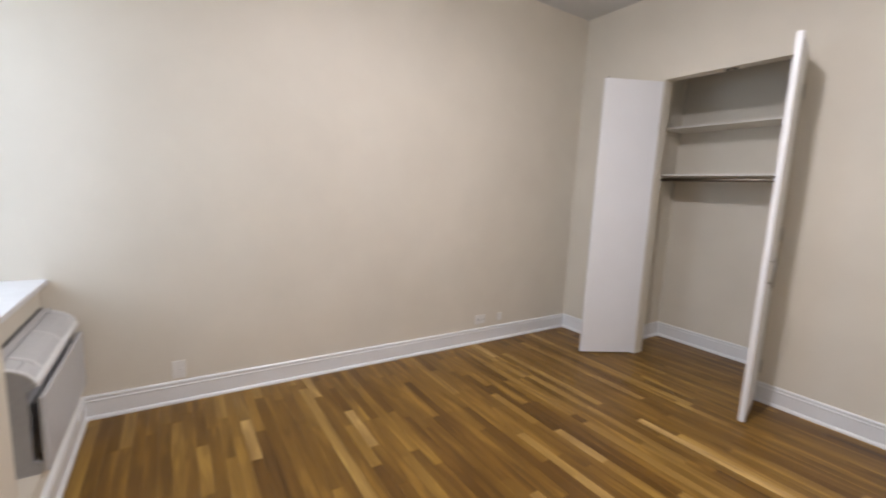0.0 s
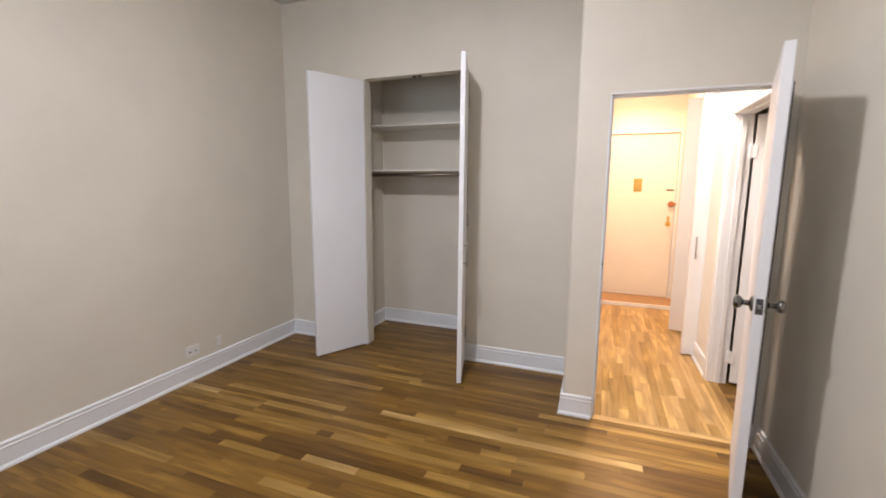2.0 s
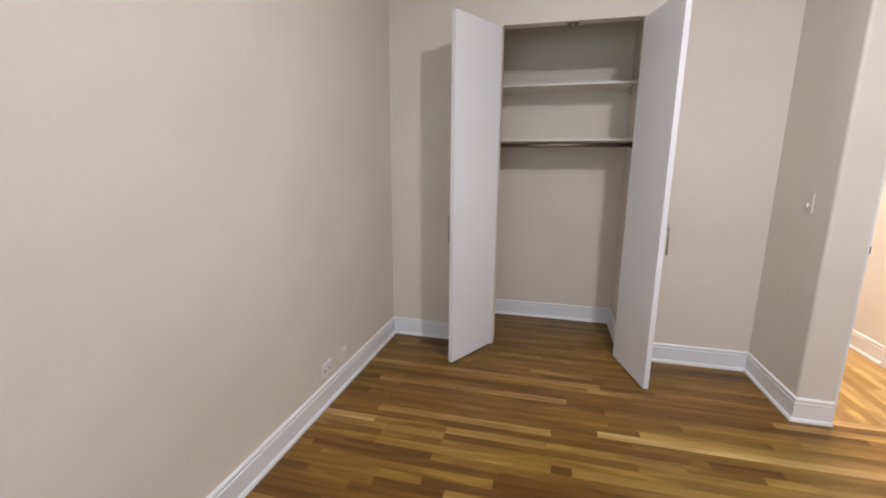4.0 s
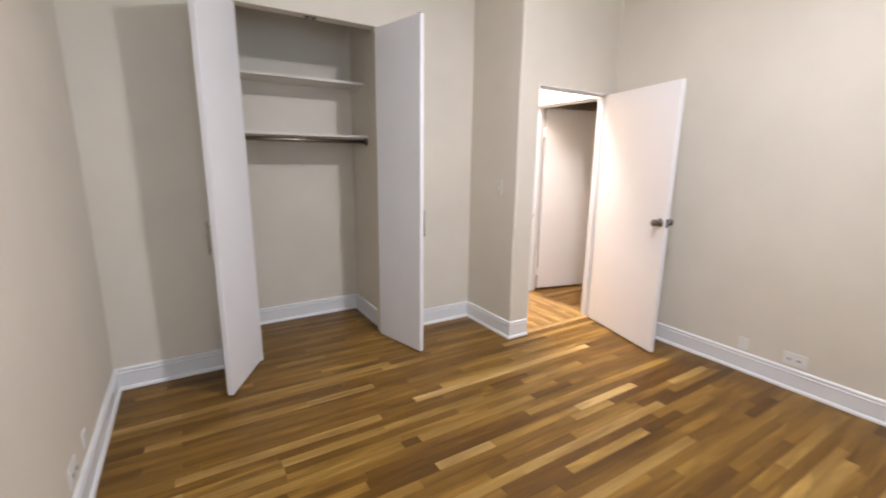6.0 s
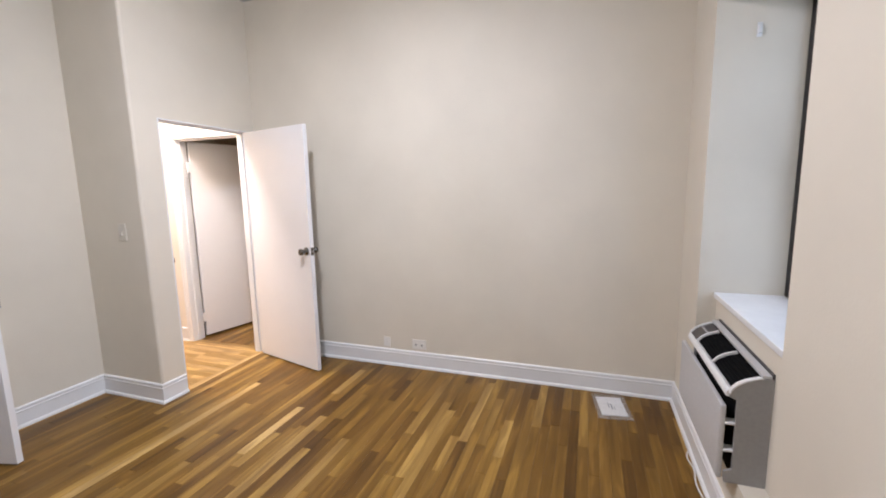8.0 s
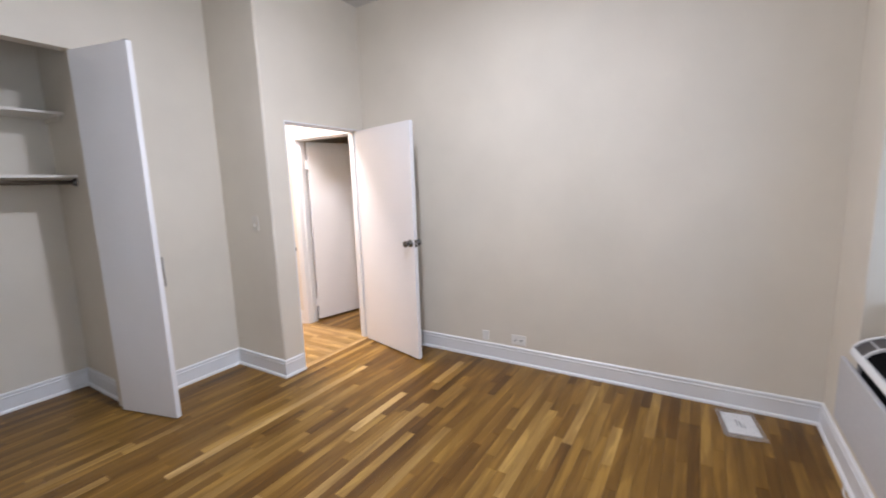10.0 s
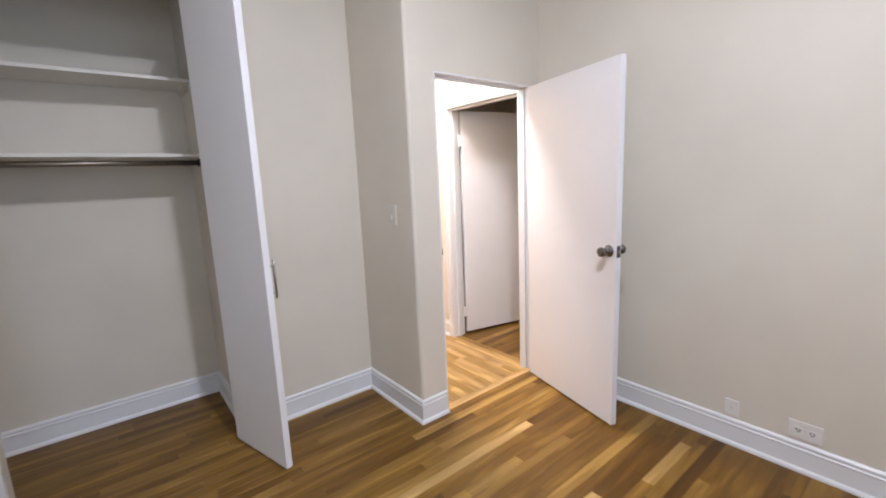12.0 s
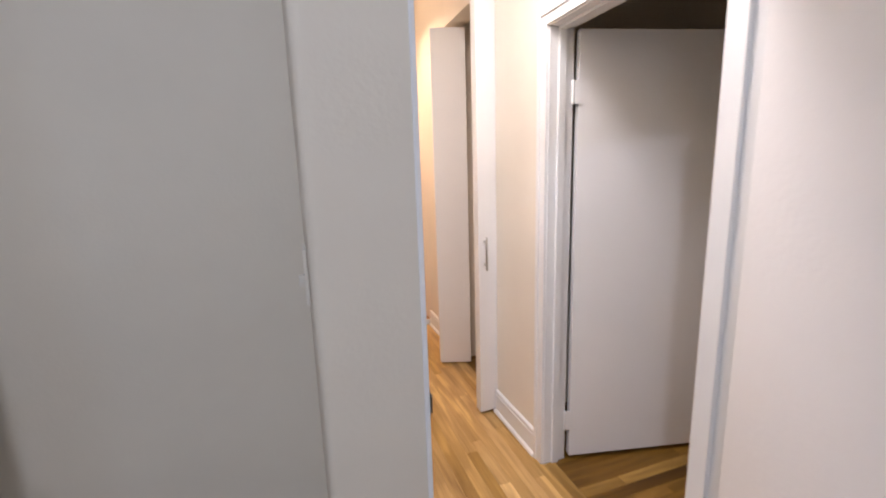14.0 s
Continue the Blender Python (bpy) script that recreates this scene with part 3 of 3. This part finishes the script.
# ---- air conditioners ----
def air_conditioner(place, width, label, shut=False, wing=0.0):
    ac = thing("air_conditioner", label, "air conditioner", place, 0, "window air conditioners")
    w = width
    prof = [(0.0, 0.0), (0.104, 0.0), (0.104, 0.366), (0.132, 0.376), (0.110, 0.403), (0.082, 0.421), (0.040, 0.437), (0.0, 0.442)]
    part("body", prism_x(prof, 0.014, w - 0.014), GREY if shut else BLACK, ac, "inner casing")
    skin = [(0.0, -0.002), (0.140, -0.002), (0.143, 0.02), (0.143, 0.044), (0.116, 0.056), (0.116, 0.352), (0.143, 0.366), (0.143, 0.374), (0.136, 0.393), (0.116, 0.416), (0.086, 0.435), (0.048, 0.450), (0.0, 0.455)]
    # end panels get a darker grey than the front: side shading put into colour
    part("side_panel", prism_x(skin, 0.0, 0.014), SHADED_GREY, ac, "light grey end panel, colour darkened for its shade")
    part("side_panel", prism_x(skin, w - 0.014, w), SHADED_GREY, ac, "light grey end panel, colour darkened for its shade")
    rim = [(0.141, 0.376), (0.136, 0.393), (0.116, 0.416), (0.086, 0.435), (0.048, 0.450), (0.034, 0.452)]
    rim = rim + [(y + 0.003, z + 0.005) for y, z in rim[::-1]]
    for a in (-0.002, w - 0.014):
        part("rim", prism_x(rim, a, a + 0.016), WHITE, ac, "white curved rim")
    part("front_panel", boxes((0.012, w + wing, 0.146, 0.166, 0.004, 0.322), bevel=0.007), GREY, ac, "flat light grey front panel")
    for z0, z1 in ((0.128, 0.137), (0.245, 0.254)):
        part("clip", boxes((0.004, 0.050, 0.103, 0.149, z0, z1), bevel=0.003), WHITE, ac)
    lip = [(0.102, 0.362), (0.151, 0.362), (0.153, 0.370), (0.149, 0.383), (0.140, 0.391), (0.102, 0.380)]
    part("lip", prism_x(lip, 0.014, w - 0.014), WHITE, ac, "white rounded upper edge")
    part("back_strip", boxes((0.0, w, 0.008, 0.040, 0.455, 0.468), bevel=0.003), GREY, ac)
    # charcoal strip added to draw the shadow line between unit and wall
    part("shadow_strip", boxes((0.0, w, 0.0, 0.0075, 0.454, 0.476), bevel=0.002), CHARCOAL, ac, "dark strip standing in for the shadow line at the wall")
    curve = [(0.134, 0.382), (0.112, 0.408), (0.083, 0.426), (0.038, 0.442)]
    cuts = [0.016, (w - 0.16) / 2 + 0.01, w - 0.145]
    for x in (cuts[0], cuts[1], cuts[2]):
        rib = curve + [(y + 0.004, z + 0.012) for y, z in curve[::-1]]
        part("rib", prism_x(rib, x, x + 0.010), WHITE, ac, "white curved divider")
    for a, b in ((cuts[0] + 0.011, cuts[1] - 0.001), (cuts[1] + 0.011, cuts[2] - 0.001)):
        if shut:
            flap = curve + [(y + 0.003, z + 0.009) for y, z in curve[::-1]]
            part("flap", prism_x(flap, a, b), GREY, ac, "light grey outlet flap, closed")
            continue
        g = new("grille")
        g.parent = ac
        n = 9
        for k in range(n):
            u = k / (n - 1) * (len(curve) - 1)
            i = min(int(u), len(curve) - 2)
            v = u - i
            y = curve[i][0] * (1 - v) + curve[i + 1][0] * v
            z = curve[i][1] * (1 - v) + curve[i + 1][1] * v
            part("slat", boxes((a, b, y - 0.0010, y + 0.0010, z - 0.004, z + 0.003)), BLACK, g)
    ctl = curve + [(y + 0.002, z + 0.007) for y, z in curve[::-1]]
    cp = part("control_panel", prism_x(ctl, cuts[2] + 0.012, w - 0.016), GREY if shut else CHARCOAL, ac, "control panel")
    for k in range(4):
        x = cuts[2] + 0.028 + 0.026 * k
        part("button", boxes((x, x + 0.014, 0.080, 0.092, 0.423, 0.435), bevel=0.002), GREY, cp)
    return ac


air_conditioner((-0.195, NICHE + 0.001, LEDGE + 0.002), 0.72, "light grey wall air conditioner with black top grille under the sill", False, 0.06)
air_conditioner((G0 + 0.006, NICHE_W + 0.001, LEDGE_W + 0.002), 0.86, "light grey wall air conditioner with a closed top beside the corner", True)

# power cord lying along the baseboard
cu = bpy.data.curves.new("power_cord", "CURVE")
cu.dimensions, cu.bevel_depth, cu.bevel_resolution = "3D", 0.004, 3
sp = cu.splines.new("BEZIER")
line = [(-0.10, -0.425, 0.005), (0.06, -0.428, 0.005), (0.20, -0.418, 0.005), (0.32, -0.432, 0.006), (0.42, -0.420, 0.005), (0.47, -0.432, 0.012)]
sp.bezier_points.add(len(line) - 1)
for b, p in zip(sp.bezier_points, line):
    b.co, b.handle_left_type, b.handle_right_type = p, "AUTO", "AUTO"
cu.materials.append(WHITE)
tagged(new("power_cord", cu), "white power cord lying along the baseboard", "cord")

# ---- plates on the walls ----
def outlet(place, turn, width, height, sockets, label, name="wall_outlet", cat="outlet"):
    """A plate on a wall that faces local -y."""
    o = thing(name, label, cat, place, turn, "wall plates")
    part("plate", boxes((-width / 2, width / 2, -0.008, -0.0005, -height / 2, height / 2), bevel=0.0022), IVORY if cat != "switch" else SWITCH, o)
    for x in sockets:
        s = part("socket", boxes((x - 0.016, x + 0.016, -0.0105, -0.008, -0.014, 0.014), bevel=0.0012), IVORY, o)
        for dx in (-0.006, 0.006):
            part("slot", boxes((x + dx - 0.0022, x + dx + 0.0022, -0.0114, -0.0104, -0.004, 0.008)), BLACK, s)
        part("slot", boxes((x - 0.003, x + 0.003, -0.0114, -0.0104, -0.011, -0.006)), BLACK, s)
    bm = lathe([(0.003, -0.0075), (0.003, -0.0092), (0.002, -0.0096)], 10, "Y")
    part("screw", bm, STEEL, o)
    return o


outlet((W, 2.487, 0.226), 90, 0.115, 0.085, (-0.026, 0.026), "cream duplex outlet above the baseboard")
outlet((W, 2.725, 0.226), 90, 0.05, 0.075, (), "blank cream wall plate above the baseboard", "wall_plate", "wall plate")
outlet((W, 0.09, 0.215), 90, 0.075, 0.115, (), "cream cover plate above the baseboard", "wall_plate", "wall plate")
outlet((E, 1.455, 0.205), -90, 0.125, 0.085, (-0.026, 0.026), "cream duplex outlet low on the plain wall")
outlet((E, 1.755, 0.203), -90, 0.062, 0.085, (), "blank cream wall plate low on the plain wall", "wall_plate", "wall plate")
sw = outlet((PX, 3.228, 1.247), -90, 0.072, 0.118, (), "cream toggle light switch on the projecting wall", "light_switch", "switch")
part("toggle", boxes((-0.005, 0.005, -0.020, -0.008, -0.024, 0.0), bevel=0.002), SWITCH, sw)

# ---- paper on the floor ----
mp = thing("manual", "white printed manual in a clear bag lying on the floor", "booklet", (0.885, -0.05, 0.001), 9)
part("booklet", boxes((-0.122, 0.122, -0.082, 0.082, 0.0, 0.006), bevel=0.001), PAPER, mp)
bm = bmesh.new()
for i in range(13):
    for j in range(9):
        bm.verts.new((-0.17 + 0.34 * i / 12, -0.108 + 0.216 * j / 8, 0.0085 + 0.005 * noise.noise((i * 0.7, j * 0.9, 3)) if 0 < i < 12 and 0 < j < 8 else 0.002))
bm.verts.ensure_lookup_table()
for i in range(12):
    for j in range(8):
        a = i * 9 + j
        bm.faces.new((bm.verts[a], bm.verts[a + 9], bm.verts[a + 10], bm.verts[a + 1]))
bmesh.ops.solidify(bm, geom=list(bm.faces), thickness=0.0006)
for f in bm.faces:
    f.smooth = True
BAG = Nodes("clear_polythene")
BAG.set(Base_Color=(0.95, 0.97, 1.0, 1), Roughness=0.18, Alpha=0.2)
part("bag", bm, BAG.mat, mp, "wrinkled clear plastic bag")
part("print", boxes((-0.05, 0.03, -0.004, 0.004, 0.006, 0.0066), (-0.03, 0.045, 0.014, 0.02, 0.006, 0.0066), (-0.05, 0.0, -0.02, -0.014, 0.006, 0.0066)), INK, mp)


# ---- ceiling lights ----
def ceiling_light(place, ceiling, r, glow, label):
    c = thing("ceiling_light", label, "ceiling light", (place[0], place[1], ceiling))
    part("base", lathe([(r * 0.9, -0.001), (r * 0.95, -0.012), (r * 0.85, -0.025)], 32), WHITE, c)
    d = part("shade", lathe([(r, -0.026), (r * 0.97, -0.06), (r * 0.82, -0.095), (r * 0.5, -0.125), (r * 0.1, -0.138)], 32), glow, c, "lit frosted glass dome")
    d.visible_shadow = False
    return c


ceiling_light(LAMP, H, 0.16, DOME, "round flush ceiling light with lit frosted glass")
ceiling_light(HALL_LAMP, HC, 0.2, DOME_WARM, "round flush hall light with lit glass")
ceiling_light(END_LAMP, HC, 0.12, DOME_WARM, "round flush hall light with warm lit glass by the front door")

# ---- outside ----
setting("backdrop", [(-12, 12, -30.3, -30, -12, 6)], BRICK, "plain grey building face across the street", 0, "backdrop")
setting("ground", [(-300, 300, -300, 300, -12.4, -12)], BRICK, "street far below the windows", 0, "ground")

# ---- floors ----
PITCH = 0.0572
rng = random.Random(7)
cache = {}


def board_data(length, width, axis):
    """Verts and faces of one strip with eased upper edges, from its low corner."""
    g, c, t = 0.00015, 0.0006, 0.014
    L, V = length - g, width - g
    ring = lambda i, z: [(g + i, g + i, z), (L - i, g + i, z), (L - i, V - i, z), (g + i, V - i, z)]
    v = ring(0, -t) + ring(0, -c) + ring(c, 0.0)
    if axis == "y":
        v = [(b, a, z) for a, b, z in v]
    f = []
    for k in (0, 4):
        for i in range(4):
            f.append((k + i, k + (i + 1) % 4, k + 4 + (i + 1) % 4, k + 4 + i))
    f.append((8, 9, 10, 11))
    if axis == "y":
        f = [q[::-1] for q in f]
    return v, f


def strip_rows(a0, a1, b0, b1, marked=()):
    """Random-length strips laid along a, row by row across b; the marked rows keep their own boards."""
    rows = []
    n = math.ceil((b1 - b0) / PITCH - 1e-6)
    for r in range(n):
        b = b0 + r * PITCH
        a = a0
        first = True
        own = sorted((m[0], m[1]) for m in marked if m[2] == r)
        while a < a1 - 0.02:
            if own and a > own[0][0] - 0.02:
                end = own.pop(0)[1]
                rows.append((a, b, round(end - a, 3), PITCH))
                a = end
                continue
            L = rng.choice((0.34, 0.42, 0.58, 0.66, 0.82, 0.98, 1.14, 1.30, 1.46))
            if first:
                L = rng.choice((0.14, 0.22, 0.30, 0.38, 0.46, 0.62, 0.78))
                first = False
            stop_at = own[0][0] if own else a1
            if a + L > stop_at - 0.10:
                L = round(stop_at - a, 3)
            rows.append((a, b, round(L, 3), min(PITCH, b1 - b)))
            a += L
    return rows


def lay(parent, rows, axis, single, oak, mat_rest, special=None):
    verts, faces = [], []
    for a, b, L, wdt in rows:
        mat_one = special(a, L, b) if special else None
        if mat_one or single(a, b):
            mat_one = mat_one or oak
            key = (L, round(wdt, 4), mat_one.name)
            if key not in cache:
                v, f = board_data(L, wdt, axis)
                me = bpy.data.meshes.new("board")
                me.from_pydata(v, [], f)
                me.materials.append(mat_one)
                cache[key] = me
            ob = new("board", cache[key])
            ob.location = (a, b, 0) if axis == "x" else (b, a, 0)
            ob.parent = parent
        else:
            v, f = board_data(L, wdt, axis)
            k = len(verts)
            ox, oy = (a, b) if axis == "x" else (b, a)
            verts += [(x + ox, y + oy, z) for x, y, z in v]
            faces += [tuple(i + k for i in q) for q in f]
    if verts:
        me = bpy.data.meshes.new("boards")
        me.from_pydata(verts, [], faces)
        me.materials.append(mat_rest)
        ob = new("boards", me)
        ob.parent = parent
        ob["kind"] = "stuff"


fl = setting("floor", [(W - 0.1, E + 0.1, -0.5, PY + 0.02, -0.06, -0.013), (W - 0.1, HW - 0.02, PY + 0.02, KB + 0.05, -0.06, -0.013)], JOINT,
             "golden oak strip floor with short boards of mixed tones", 0, "floor")
FLOOR_S = S - 0.01
PALEST = [(-0.30, 0.25, 43), (-1.11, 0.47, 53)]
PALER = [(-0.18, 0.18, 50), (-1.38, -0.72, 50), (-1.26, -0.45, 47), (-0.60, -0.36, 45), (-0.75, -0.14, 37), (0.18, 1.03, 28), (-0.10, 0.24, 23),
         (-0.38, 0.52, 25), (0.20, 1.0, 22), (0.48, 1.07, 15), (0.11, 0.51, 18), (0.49, 0.92, 41), (-2.37, -1.36, 52), (-0.40, -0.06, 42)]
DARKER = [(-0.60, -0.28, 51), (-1.36, -1.26, 47), (-0.87, -0.02, 36), (-0.14, 0.20, 37), (-1.62, -1.30, 44), (0.52, 0.86, 33)]


def marked_oak(a, length, b):
    r = round((b - FLOOR_S) / PITCH)
    for boards, mat in ((PALEST, OAK_PALEST), (PALER, OAK_PALER), (DARKER, OAK_DARKER)):
        if any(m[2] == r and abs(m[1] - a - length) < 0.01 for m in boards):
            return mat
    return None


rows = strip_rows(W - 0.03, E + 0.03, FLOOR_S, PY, PALEST + PALER + DARKER)
lay(fl, rows, "x", lambda a, b: 0.85 < b < 2.98 and a > -2.3, OAK_X, OAK_XS, marked_oak)
lay(fl, strip_rows(W - 0.03, PX + 0.03, PY, KB + 0.01), "x", lambda a, b: False, OAK_X, OAK_XS)
hf = setting("floor_hall", [(HW - 0.02, 3.72, PY + 0.02, 6.5, -0.06, -0.0135)], JOINT, "golden oak strip floor running along the hall, paled to carry its light", 0, "floor")
lay(hf, [(DL - 0.02, PY, 0.84, 0.058)], "x", lambda a, b: True, PALE_X, PALE_X)
# boards along the hall, their colour lightened in place of stronger lamp light
lay(hf, strip_rows(PY + 0.058, 6.02, HW - 0.01, HE), "y", lambda a, b: True, OAK_Y_LIT, OAK_YS_LIT)
lay(hf, [(3.09, HE, 0.87, 0.058), (3.96, HE, 1.2, 0.074), (5.16, HE, 0.86, 0.08)], "y", lambda a, b: True, PALE_Y, PALE_Y)
lay(hf, strip_rows(HE + 0.06, 3.7, EH - 0.02, 4.40), "x", lambda a, b: a < 1.9, OAK_X, OAK_XS)
lay(hf, strip_rows(HE + 0.075, 1.80, 4.40, 5.20), "x", lambda a, b: False, OAK_X, OAK_XS)
